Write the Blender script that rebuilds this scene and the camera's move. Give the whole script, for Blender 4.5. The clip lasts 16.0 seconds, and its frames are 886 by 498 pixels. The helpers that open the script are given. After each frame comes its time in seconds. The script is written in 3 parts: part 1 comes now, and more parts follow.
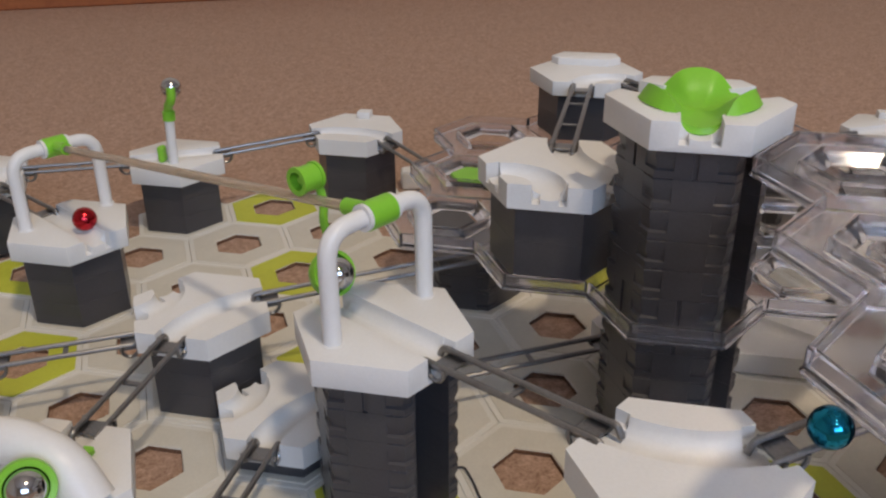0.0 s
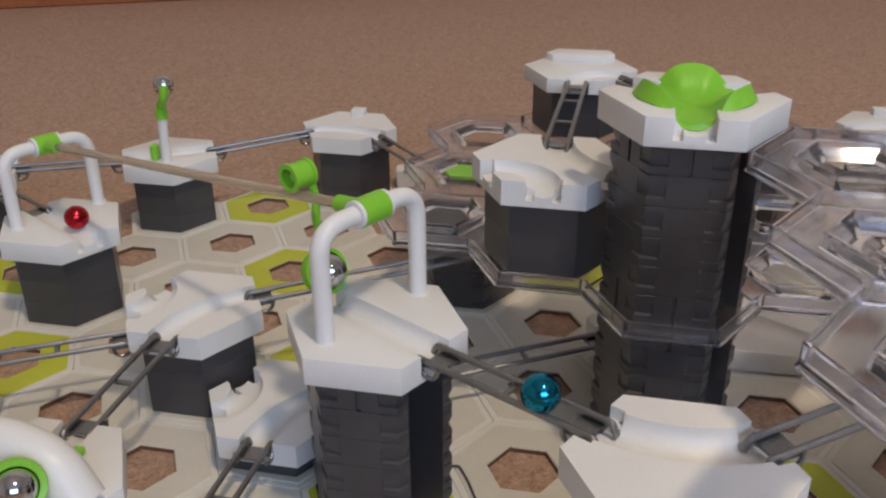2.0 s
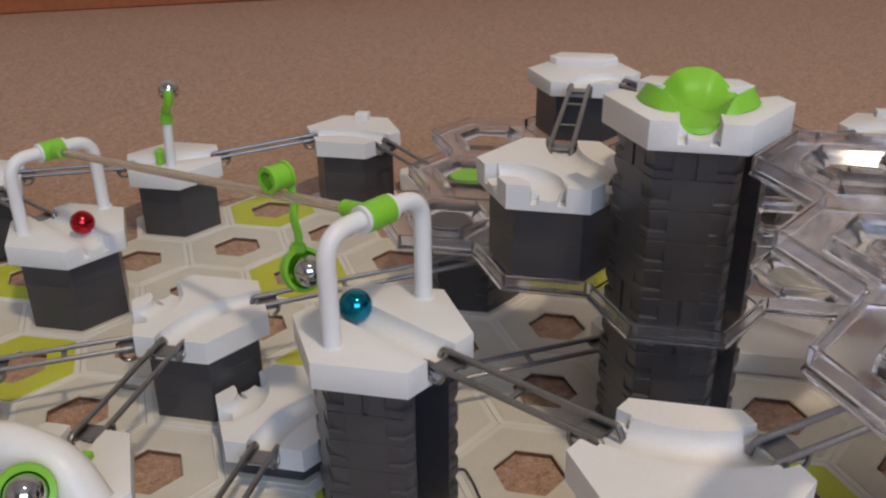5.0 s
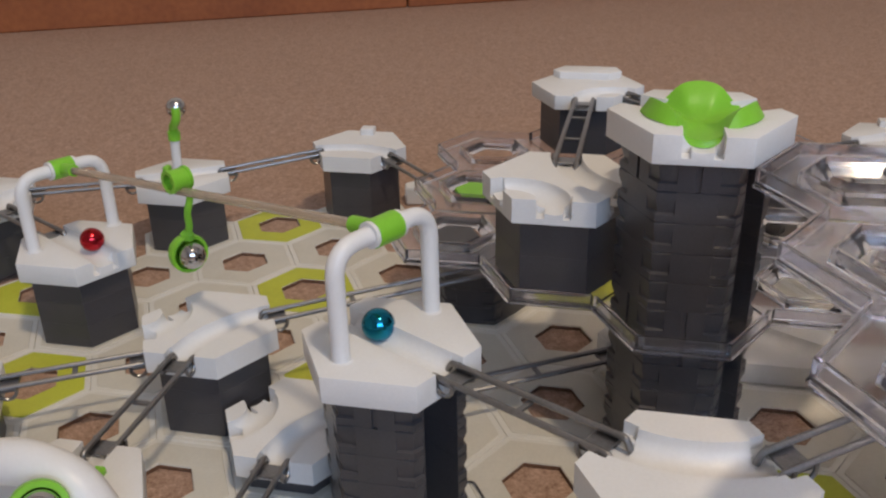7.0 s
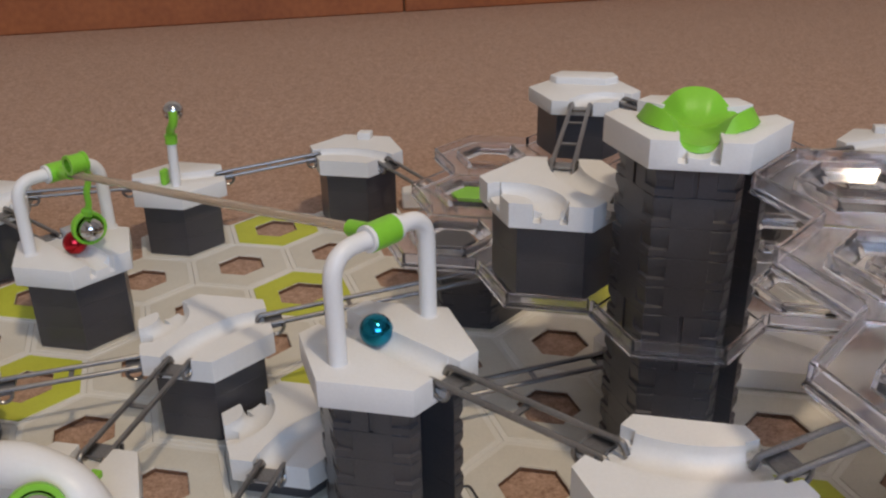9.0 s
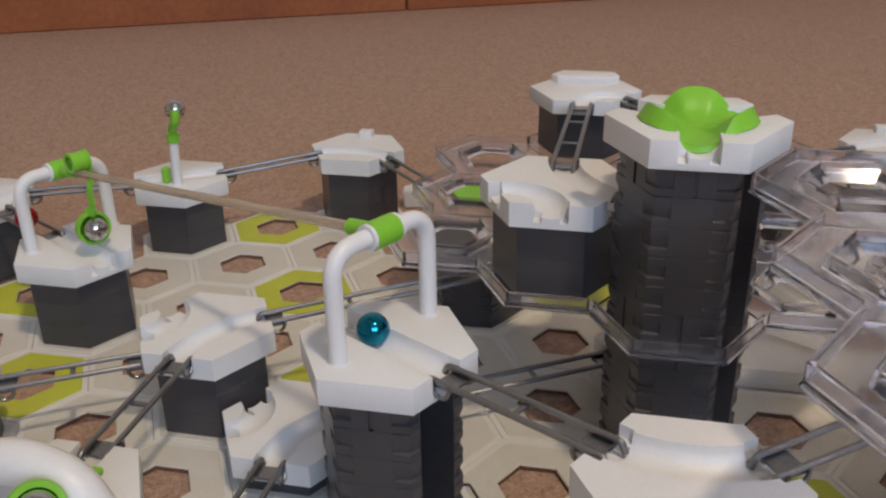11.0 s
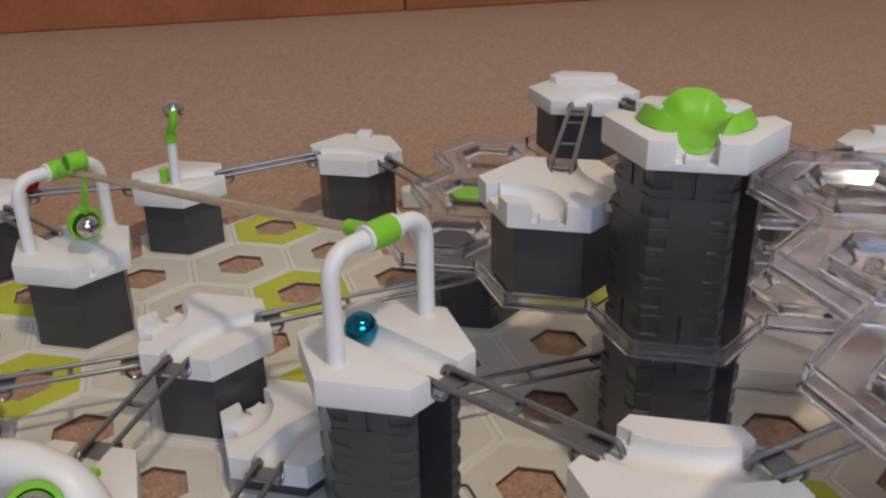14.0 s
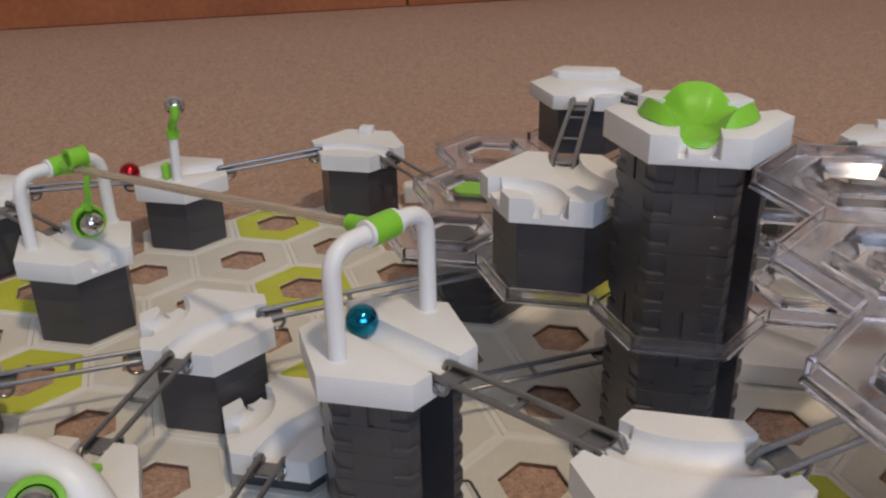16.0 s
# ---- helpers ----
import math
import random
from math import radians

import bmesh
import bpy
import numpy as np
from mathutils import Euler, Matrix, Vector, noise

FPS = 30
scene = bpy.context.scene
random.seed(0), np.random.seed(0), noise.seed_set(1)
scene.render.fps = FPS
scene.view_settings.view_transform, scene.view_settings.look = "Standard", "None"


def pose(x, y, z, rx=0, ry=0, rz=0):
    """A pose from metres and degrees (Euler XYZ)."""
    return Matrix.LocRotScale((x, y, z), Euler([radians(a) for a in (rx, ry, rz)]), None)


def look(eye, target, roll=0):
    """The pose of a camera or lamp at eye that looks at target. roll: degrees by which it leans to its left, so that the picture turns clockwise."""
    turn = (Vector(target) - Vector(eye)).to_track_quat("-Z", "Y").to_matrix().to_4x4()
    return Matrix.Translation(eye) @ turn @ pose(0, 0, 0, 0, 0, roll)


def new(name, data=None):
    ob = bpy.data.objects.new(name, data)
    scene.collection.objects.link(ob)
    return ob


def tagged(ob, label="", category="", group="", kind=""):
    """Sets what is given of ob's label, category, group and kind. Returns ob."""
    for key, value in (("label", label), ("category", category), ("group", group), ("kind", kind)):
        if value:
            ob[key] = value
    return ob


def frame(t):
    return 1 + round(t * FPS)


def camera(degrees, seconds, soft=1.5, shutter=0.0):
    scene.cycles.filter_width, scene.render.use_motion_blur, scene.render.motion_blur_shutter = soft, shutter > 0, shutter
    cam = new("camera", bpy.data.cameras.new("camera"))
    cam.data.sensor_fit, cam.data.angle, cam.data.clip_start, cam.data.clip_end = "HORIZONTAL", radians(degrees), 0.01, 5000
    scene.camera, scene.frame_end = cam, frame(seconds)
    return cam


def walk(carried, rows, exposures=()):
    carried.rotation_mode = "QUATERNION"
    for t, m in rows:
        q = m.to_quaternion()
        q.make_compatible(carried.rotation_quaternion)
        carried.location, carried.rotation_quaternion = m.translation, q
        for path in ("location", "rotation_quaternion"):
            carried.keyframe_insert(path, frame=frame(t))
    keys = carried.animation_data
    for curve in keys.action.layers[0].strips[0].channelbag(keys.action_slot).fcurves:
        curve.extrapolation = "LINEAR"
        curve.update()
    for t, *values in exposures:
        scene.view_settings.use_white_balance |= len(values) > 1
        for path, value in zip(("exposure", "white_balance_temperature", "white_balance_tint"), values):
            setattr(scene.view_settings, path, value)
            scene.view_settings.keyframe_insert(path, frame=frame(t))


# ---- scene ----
PATH = [
    (0, 0.0273, -0.2858, 0.2380, -12.258, -25.953, -0.359),
    (0.5, 0.0273, -0.2853, 0.2377, -12.174, -25.958, -0.341),
    (1, 0.0273, -0.2848, 0.2372, -12.063, -25.996, -0.302),
    (1.5, 0.0276, -0.2845, 0.2368, -11.964, -25.990, -0.309),
    (2, 0.0278, -0.2841, 0.2364, -11.971, -26.001, -0.371),
    (2.5, 0.0278, -0.2839, 0.2362, -11.957, -26.000, -0.398),
    (3, 0.0274, -0.2838, 0.2360, -11.950, -26.002, -0.397),
    (3.5, 0.0270, -0.2838, 0.2361, -11.940, -25.990, -0.421),
    (4, 0.0270, -0.2840, 0.2363, -11.991, -25.984, -0.425),
    (6.5, 0.0268, -0.2873, 0.2397, -12.448, -25.340, -1.219),
    (7, 0.0268, -0.2877, 0.2398, -12.494, -25.101, -1.333),
    (7.5, 0.0267, -0.2879, 0.2400, -12.416, -24.974, -1.297),
    (8, 0.0266, -0.2880, 0.2402, -12.294, -24.938, -1.152),
    (8.5, 0.0265, -0.2883, 0.2403, -12.200, -24.878, -1.061),
    (9, 0.0264, -0.2885, 0.2401, -12.177, -24.833, -1.028),
    (11.5, 0.0273, -0.2890, 0.2406, -12.346, -24.920, -0.931),
    (12, 0.0273, -0.2889, 0.2407, -12.331, -24.914, -0.923),
    (12.5, 0.0271, -0.2890, 0.2408, -12.201, -24.904, -0.848),
    (13, 0.0270, -0.2891, 0.2410, -12.139, -24.886, -0.837),
    (13.5, 0.0272, -0.2890, 0.2409, -12.156, -24.858, -0.851),
    (14, 0.0274, -0.2888, 0.2407, -12.227, -24.905, -0.860),
    (14.5, 0.0275, -0.2886, 0.2405, -12.210, -24.993, -0.855),
    (15, 0.0274, -0.2884, 0.2403, -12.304, -25.055, -0.905),
    (15.5, 0.0275, -0.2883, 0.2401, -12.386, -25.107, -0.966),
    (16, 0.0277, -0.2882, 0.2400, -12.429, -25.149, -1.032),
]
BLUE_PATH = [
    (0, 0.0871, -0.0729, 0.0890),
    (0.2, 0.0796, -0.0757, 0.0880),
    (0.4, 0.0730, -0.0783, 0.0865),
    (0.6, 0.0672, -0.0732, 0.0802),
    (0.8, 0.0584, -0.0747, 0.0802),
    (1, 0.0495, -0.0749, 0.0802),
    (1.2, 0.0407, -0.0738, 0.0802),
    (1.4, 0.0322, -0.0722, 0.0802),
    (1.6, 0.0241, -0.0741, 0.0848),
    (1.8, 0.0172, -0.0710, 0.0846),
    (2, 0.0105, -0.0671, 0.0844),
    (2.2, 0.0030, -0.0648, 0.0842),
    (2.4, -0.0031, -0.0598, 0.0840),
    (2.6, -0.0103, -0.0544, 0.0838),
    (2.8, -0.0169, -0.0502, 0.0836),
    (3, -0.0232, -0.0465, 0.0834),
    (3.2, -0.0315, -0.0362, 0.0796),
    (3.4, -0.0382, -0.0317, 0.0796),
    (3.6, -0.0456, -0.0273, 0.0796),
    (3.8, -0.0531, -0.0234, 0.0796),
    (4, -0.0602, -0.0194, 0.0796),
    (4.2, -0.0638, -0.0163, 0.0796),
    (5.2, -0.0622, -0.0184, 0.0796),
    (6.3, -0.0572, -0.0223, 0.0796),
    (6.8, -0.0568, -0.0206, 0.0796),
    (7.5, -0.0572, -0.0192, 0.0796),
    (9.2, -0.0562, -0.0211, 0.0796),
    (11.3, -0.0576, -0.0215, 0.0796),
    (12, -0.0582, -0.0205, 0.0796),
    (14, -0.0612, -0.0208, 0.0796),
    (15, -0.0615, -0.0222, 0.0796),
    (16, -0.0620, -0.0190, 0.0796),
]
RED_PATH = [
    (0, -0.2413, 0.0866, 0.0515),
    (7.9, -0.2413, 0.0866, 0.0515),
    (8.3, -0.2413, 0.0866, 0.0515),
    (9, -0.2484, 0.0854, 0.0515),
    (9.2, -0.2560, 0.0875, 0.0515),
    (11.3, -0.3003, 0.1119, 0.0515),
    (11.6, -0.3084, 0.1161, 0.0515),
    (12, -0.3178, 0.1230, 0.0520),
    (12.4, -0.3230, 0.1276, 0.0520),
    (12.8, -0.3277, 0.1327, 0.0520),
    (13.2, -0.3335, 0.1452, 0.0520),
    (13.6, -0.3322, 0.1512, 0.0520),
    (14, -0.3246, 0.1569, 0.0520),
    (14.4, -0.3133, 0.1576, 0.0520),
    (14.8, -0.3033, 0.1595, 0.0520),
    (15.2, -0.2949, 0.1672, 0.0510),
    (15.5, -0.2873, 0.1716, 0.0510),
    (15.8, -0.2769, 0.1765, 0.0515),
    (16, -0.2707, 0.1783, 0.0515),
]
CARRIAGE_PATH = [
    (0, 0.1490, -13.0, 0.0076),
    (4.2, 0.1555, -13.0, 0.0076),
    (6.3, 0.4025, 0.0, 0.0050),
    (6.6, 0.4385, 6.0, 0.0050),
    (6.9, 0.5010, 6.0, 0.0050),
    (7.2, 0.5750, 8.0, 0.0050),
    (7.5, 0.6230, 10.0, 0.0050),
    (7.8, 0.6865, 10.0, 0.0050),
    (8, 0.7345, 9.0, 0.0050),
    (8.2, 0.7735, 11.0, 0.0050),
    (8.4, 0.8300, 10.0, 0.0062),
    (8.6, 0.8825, 2.0, 0.0062),
    (8.8, 0.9025, 3.0, 0.0062),
    (9.2, 0.9030, 10.0, 0.0062),
    (11.3, 0.9053, 2.0, 0.0062),
    (12.5, 0.9066, 6.0, 0.0062),
    (14, 0.9083, 11.0, 0.0062),
    (16, 0.9105, 7.0, 0.0062),
]


def camera_pose(x, y, z, yaw, pitch, roll):
    a, b = radians(yaw), radians(pitch)
    way = Vector((math.sin(a) * math.cos(b), math.cos(a) * math.cos(b), math.sin(b)))
    return look((x, y, z), Vector((x, y, z)) + way, roll)


cam = camera(52.5, 16.0, soft=2.3)
walk(cam, [(r[0], camera_pose(*r[1:])) for r in PATH], exposures=[(0, 0.0, 6400, 14), (16, 0.0, 6400, 14)])

# ---- light ----
world = bpy.data.worlds.new("world")
scene.world = world
world.use_nodes = True
wn = world.node_tree
sky = wn.nodes.new("ShaderNodeTexSky")
sky.sky_type, sky.sun_disc, sky.sun_elevation, sky.sun_rotation = "NISHITA", False, radians(35), radians(120)
wn.links.new(sky.outputs[0], wn.nodes["Background"].inputs[0])
wn.nodes["Background"].inputs[1].default_value = 0.1


def area_lamp(name, eye, target, size, watts, colour, size_y=None):
    data = bpy.data.lights.new(name, "AREA")
    data.energy, data.color, data.size = watts, colour, size
    if size_y:
        data.shape, data.size_y = "RECTANGLE", size_y
    else:
        data.shape = "DISK"
    ob = new(name, data)
    ob.matrix_world = look(eye, target)
    return ob


# ceiling lamp behind and to one side of the camera; daylight from the window
area_lamp("ceiling_lamp_light", (0.70, -0.72, 2.2), (-0.05, 0.05, 0), 0.20, 23.5, (1.0, 0.82, 0.56))

# ---- materials ----


def material(name, colour, rough=0.5, metal=0.0, vary=0.08, scale=60.0, fine=900.0, bump=0.02, second=None, **extra):
    m = bpy.data.materials.new(name)
    m.use_nodes = True
    nt = m.node_tree
    bs = nt.nodes["Principled BSDF"]
    tc = nt.nodes.new("ShaderNodeTexCoord")
    n1 = nt.nodes.new("ShaderNodeTexNoise")
    n1.inputs["Scale"].default_value, n1.inputs["Detail"].default_value = scale, 5
    n2 = nt.nodes.new("ShaderNodeTexNoise")
    n2.inputs["Scale"].default_value, n2.inputs["Detail"].default_value = fine, 3
    for n in (n1, n2):
        nt.links.new(tc.outputs["Object"], n.inputs["Vector"])
    mix = nt.nodes.new("ShaderNodeMix")
    mix.data_type = "RGBA"
    a = second or tuple(c * (1 - vary) for c in colour)
    b = colour if second else tuple(min(1, c * (1 + vary)) for c in colour)
    mix.inputs[6].default_value, mix.inputs[7].default_value = (*a, 1), (*b, 1)
    add = nt.nodes.new("ShaderNodeMath")
    add.operation = "ADD"
    half = nt.nodes.new("ShaderNodeMath")
    half.operation, half.inputs[1].default_value = "MULTIPLY_ADD", 0.5
    half.inputs[2].default_value = -0.0
    nt.links.new(n1.outputs["Fac"], add.inputs[0])
    nt.links.new(n2.outputs["Fac"], add.inputs[1])
    nt.links.new(add.outputs[0], half.inputs[0])
    ramp = nt.nodes.new("ShaderNodeMapRange")
    ramp.inputs["From Min"].default_value, ramp.inputs["From Max"].default_value = 0.36, 0.64
    nt.links.new(half.outputs[0], ramp.inputs["Value"])
    nt.links.new(ramp.outputs["Result"], mix.inputs[0])
    nt.links.new(mix.outputs[2], bs.inputs["Base Color"])
    bs.inputs["Roughness"].default_value, bs.inputs["Metallic"].default_value = rough, metal
    for key, value in extra.items():
        bs.inputs[key.replace("_", " ")].default_value = value
    if bump:
        bp = nt.nodes.new("ShaderNodeBump")
        bp.inputs["Strength"].default_value, bp.inputs["Distance"].default_value = bump, 0.001
        nt.links.new(n2.outputs["Fac"], bp.inputs["Height"])
        nt.links.new(bp.outputs[0], bs.inputs["Normal"])
    return m


WHITE = material("white_plastic", (0.74, 0.73, 0.72), 0.42, vary=0.03, bump=0.03)
TUBE_WHITE = material("white_tube_plastic", (0.76, 0.75, 0.74), 0.4, vary=0.02, bump=0.0)
CELL = material("base_white_plastic", (0.62, 0.59, 0.52), 0.5, vary=0.05, bump=0.03)
CELL_EDGE = material("base_pale_plastic", (0.70, 0.68, 0.63), 0.5, vary=0.04, bump=0.03)
LIME = material("lime_card", (0.50, 0.53, 0.05), 0.55, vary=0.06, bump=0.02)
HOLE_WALL = material("brown_hole_wall", (0.16, 0.085, 0.05), 0.8, vary=0.2, scale=200, bump=0.1)
GREEN = material("green_plastic", (0.22, 0.55, 0.035), 0.38, vary=0.04, bump=0.02)
DARK = material("dark_grey_plastic", (0.054, 0.051, 0.056), 0.32, vary=0.12, bump=0.06)
STEEL = material("polished_steel", (0.54, 0.54, 0.55), 0.08, 1.0, vary=0.02, bump=0.0)
ROD = material("galvanised_steel", (0.29, 0.285, 0.29), 0.44, 1.0, vary=0.12, bump=0.02)
CLIP = material("dull_steel", (0.27, 0.27, 0.28), 0.35, 1.0, vary=0.15, bump=0.03)
BLUE = material("blue_metal", (0.015, 0.235, 0.37), 0.13, 1.0, vary=0.04, bump=0.0)
RED = material("red_metal", (0.48, 0.025, 0.035), 0.22, 1.0, vary=0.04, bump=0.0)
STRAW = material("straw_plastic", (0.86, 0.76, 0.64), 0.2, vary=0.05, bump=0.0, Transmission_Weight=0.8, IOR=1.25)
CLEAR = material("clear_plastic", (0.93, 0.92, 0.97), 0.07, vary=0.01, bump=0.0, Transmission_Weight=0.975, IOR=1.33, Specular_IOR_Level=0.55)
CARPET = material("tan_carpet", (0.535, 0.358, 0.268), 0.95, vary=0.2, scale=330, fine=800, bump=0.8, second=(0.275, 0.163, 0.112))
WOOD = material("red_brown_wood", (0.36, 0.12, 0.04), 0.4, vary=0.2, scale=9, fine=120, bump=0.05, second=(0.25, 0.075, 0.025))
PAINT = material("wall_paint", (0.62, 0.58, 0.52), 0.8, vary=0.03, scale=4, fine=200, bump=0.05)
CEIL = material("ceiling_paint", (0.8, 0.79, 0.77), 0.85, vary=0.02, scale=4, fine=200, bump=0.05)

# ---- mesh helpers ----
P = 0.058
TILE_R = 0.0323
BLOCK_R = 0.0268
MARBLE = 0.0061


def spot(c, r, z=0.0):
    return Vector((c * 0.8660254 * P, (r + 0.5 * (c % 2)) * P, z))


def turn(deg):
    return Vector((math.cos(radians(deg)), math.sin(radians(deg)), 0))


def finish(me, mat, angle=35):
    me.materials.append(mat)
    me.polygons.foreach_set("use_smooth", [True] * len(me.polygons))
    me.set_sharp_from_angle(angle=radians(angle))
    me.update()
    return me


def mesh_of(name, bm, mat, angle=35):
    me = bpy.data.meshes.new(name)
    bmesh.ops.recalc_face_normals(bm, faces=bm.faces)
    bm.to_mesh(me)
    bm.free()
    return finish(me, mat, angle)


def part(name, bm, mat, parent=None, label="", m=None):
    me = bm if isinstance(bm, bpy.types.Mesh) else mesh_of(name, bm, mat)
    ob = new(name, me)
    if parent:
        ob.parent = parent
    if m is not None:
        ob.matrix_basis = m
    if label:
        ob["label"] = label
    return ob


def add_box(bm, size, m=Matrix.Identity(4), bevel=0.0):
    made = bmesh.ops.create_cube(bm, size=1.0, matrix=m @ Matrix.Diagonal((*size, 1)))
    if bevel:
        edges = list({e for v in made["verts"] for e in v.link_edges})
        bmesh.ops.bevel(bm, geom=edges, offset=bevel, segments=1, affect="EDGES", profile=0.5)
    return bm


def add_prism(bm, outline, z0, z1, bevel=0.0, segments=1):
    vs = [bm.verts.new((x, y, z0)) for x, y in outline]
    face = bm.faces.new(vs)
    ext = bmesh.ops.extrude_face_region(bm, geom=[face])
    up = [g for g in ext["geom"] if isinstance(g, bmesh.types.BMVert)]
    for v in up:
        v.co.z = z1
    if bevel:
        edges = list({e for v in up + vs for e in v.link_edges})
        bmesh.ops.bevel(bm, geom=edges, offset=bevel, segments=segments, affect="EDGES", profile=0.5)
    return bm


def hexagon(r, a0=0, n=6):
    return [(r * math.cos(radians(a0 + 360 / n * k)), r * math.sin(radians(a0 + 360 / n * k))) for k in range(n)]


def add_tube(bm, points, r, sides=16, caps=True, radii=None):
    """A round bar along points."""
    pts = [Vector(q) for q in points]
    rings, side = [], None
    for i, q in enumerate(pts):
        d = (pts[min(i + 1, len(pts) - 1)] - pts[max(i - 1, 0)]).normalized()
        if side is None:
            side = d.orthogonal().normalized()
        side = (side - d * side.dot(d)).normalized()
        other = d.cross(side)
        rr = radii[i] if radii else r
        rings.append([bm.verts.new(q + rr * (side * math.cos(2 * math.pi * k / sides) + other * math.sin(2 * math.pi * k / sides))) for k in range(sides)])
    for a, b in zip(rings, rings[1:]):
        for k in range(sides):
            bm.faces.new((a[k], a[(k + 1) % sides], b[(k + 1) % sides], b[k]))
    if caps:
        bm.faces.new(rings[0][::-1])
        bm.faces.new(rings[-1])
    return bm


def add_ring_tube(bm, a, b, r_out, r_in, sides=28):
    """A sleeve with a bore, from a to b."""
    a, b = Vector(a), Vector(b)
    d = (b - a).normalized()
    s = d.orthogonal().normalized()
    o = d.cross(s)
    rings = [[bm.verts.new(q + rr * (s * math.cos(2 * math.pi * k / sides) + o * math.sin(2 * math.pi * k / sides))) for k in range(sides)]
             for q, rr in ((a, r_in), (a, r_out), (b, r_out), (b, r_in))]
    for x, y in zip(rings, rings[1:] + rings[:1]):
        for k in range(sides):
            bm.faces.new((x[k], x[(k + 1) % sides], y[(k + 1) % sides], y[k]))
    return bm


def smooth_path(points, corner, steps=8):
    """A polyline with rounded corners."""
    pts = [Vector(q) for q in points]
    out = [pts[0]]
    for a, b, c in zip(pts, pts[1:], pts[2:]):
        p0, p1 = b + (a - b).normalized() * corner, b + (c - b).normalized() * corner
        out += [p0.lerp(b, k / steps).lerp(b.lerp(p1, k / steps), k / steps) for k in range(steps + 1)]
    return out + [pts[-1]]


# ---- room ----
ALONG = Vector((0.904, 0.428, 0)).normalized()
INTO = Vector((ALONG.y, -ALONG.x, 0))
CORNER = Vector((-0.824, 0.801, 0))
FLOOR_Z = -0.0026
ROOM = Matrix.Translation((*CORNER.xy, FLOOR_Z)) @ Matrix((ALONG, INTO, Vector((0, 0, 1)))).transposed().to_4x4()


def room_box(name, size, centre, mat, kind="structure", bevel=0.0, parent=None, label="", category=""):
    ob = part(name, add_box(bmesh.new(), size, bevel=bevel), mat, parent)
    ob.matrix_basis = Matrix.Translation(centre) if parent else ROOM @ Matrix.Translation(centre)
    if kind and not parent:
        tagged(ob, label, category, kind=kind)
    return ob


room_box("floor", (5.2, 4.4, 0.1), (0.6, 2.0, -0.05), CARPET, label="tan speckled short-pile carpet floor", category="floor")
room_box("ceiling", (5.2, 4.4, 0.1), (0.6, 2.0, 2.5), CEIL, label="plain white ceiling", category="ceiling")
room_box("wall_north", (5.0, 0.1, 2.45), (0.6, -0.066, 1.225), PAINT, label="plain pale painted wall", category="wall")
room_box("wall_east", (0.1, 4.0, 2.45), (3.15, 1.99, 1.225), PAINT, label="plain pale painted wall", category="wall")
room_box("wall_west", (0.1, 4.0, 2.45), (-1.95, 1.99, 1.225), PAINT, label="plain pale painted wall", category="wall")
# the window wall: sill, head and two piers round the opening
south = room_box("wall_south", (5.0, 0.1, 0.85), (0.6, 4.05, 0.425), PAINT, label="painted wall with a wide window opening", category="wall")
for size, at in (((5.0, 0.1, 0.35), (0, 0, 1.85)), ((1.4, 0.1, 1.25), (-1.8, 0, 1.05)), ((1.4, 0.1, 1.25), (1.8, 0, 1.05))):
    room_box("wall_piece", size, at, PAINT, parent=south)
area_lamp("window_light", ROOM @ Vector((0.6, 4.0, 1.5)), ROOM @ Vector((0.8, 0.9, 0.1)), 2.1, 44, (0.52, 0.72, 1.0), 1.2)
# two boards of the skirting meet in a joint
JOINT = 0.565
for x0, x1 in ((-1.9, JOINT - 0.0012), (JOINT + 0.0012, 3.1)):
    room_box("baseboard", (x1 - x0, 0.016, 0.14), ((x0 + x1) / 2, -0.008, 0.07), WOOD, bevel=0.002, label="reddish-brown varnished wooden skirting board", category="baseboard")

# ---- base board ----


def ring_mesh(name, r_out, r_in, z0, z1, mat, chamfer=0.0005, inner=None):
    bm = bmesh.new()
    loops = []
    for r, z in ((r_in, z0), (r_in, z1 - chamfer), (r_in + chamfer, z1), (r_out - chamfer, z1), (r_out, z1 - chamfer), (r_out, z0)):
        loops.append([bm.verts.new((x, y, z)) for x, y in hexagon(r)])
    for a, b in zip(loops, loops[1:] + loops[:1]):
        for k in range(6):
            bm.faces.new((a[k], a[(k + 1) % 6], b[(k + 1) % 6], b[k]))
    me = mesh_of(name, bm, mat, 20)
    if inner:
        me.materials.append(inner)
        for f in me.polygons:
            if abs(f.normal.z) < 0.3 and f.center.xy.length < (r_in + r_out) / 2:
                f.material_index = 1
    return me


# the walls round each hole are dark brown, unlike the pale cell
CELL_ME = ring_mesh("cell", P / 3 ** 0.5 * 0.997, 0.0149, FLOOR_Z + 0.0003, 0.0, CELL_EDGE, 0.0003, HOLE_WALL)
INLAY_WHITE = ring_mesh("inlay", 0.0302, 0.0151, -0.001, 0.0004, CELL, 0.0003)
INLAY_LIME = ring_mesh("inlay", 0.0302, 0.0151, -0.001, 0.0004, LIME, 0.0003)
LIME_CELLS = {(-4, 4), (-3, 2), (-5, 0), (-6, 2), (-2, 1), (0, 3), (2, 0), (-1, -1), (2, 5), (-7, 0), (-2, -2)}
BACK_ROW = {-8: 0, -7: 1, -6: 2, -5: 3, -4: 4, -3: 4, -2: 3, -1: 2, 0: 3, 1: 4, 2: 5, 3: 4, 4: 6, 5: 5}
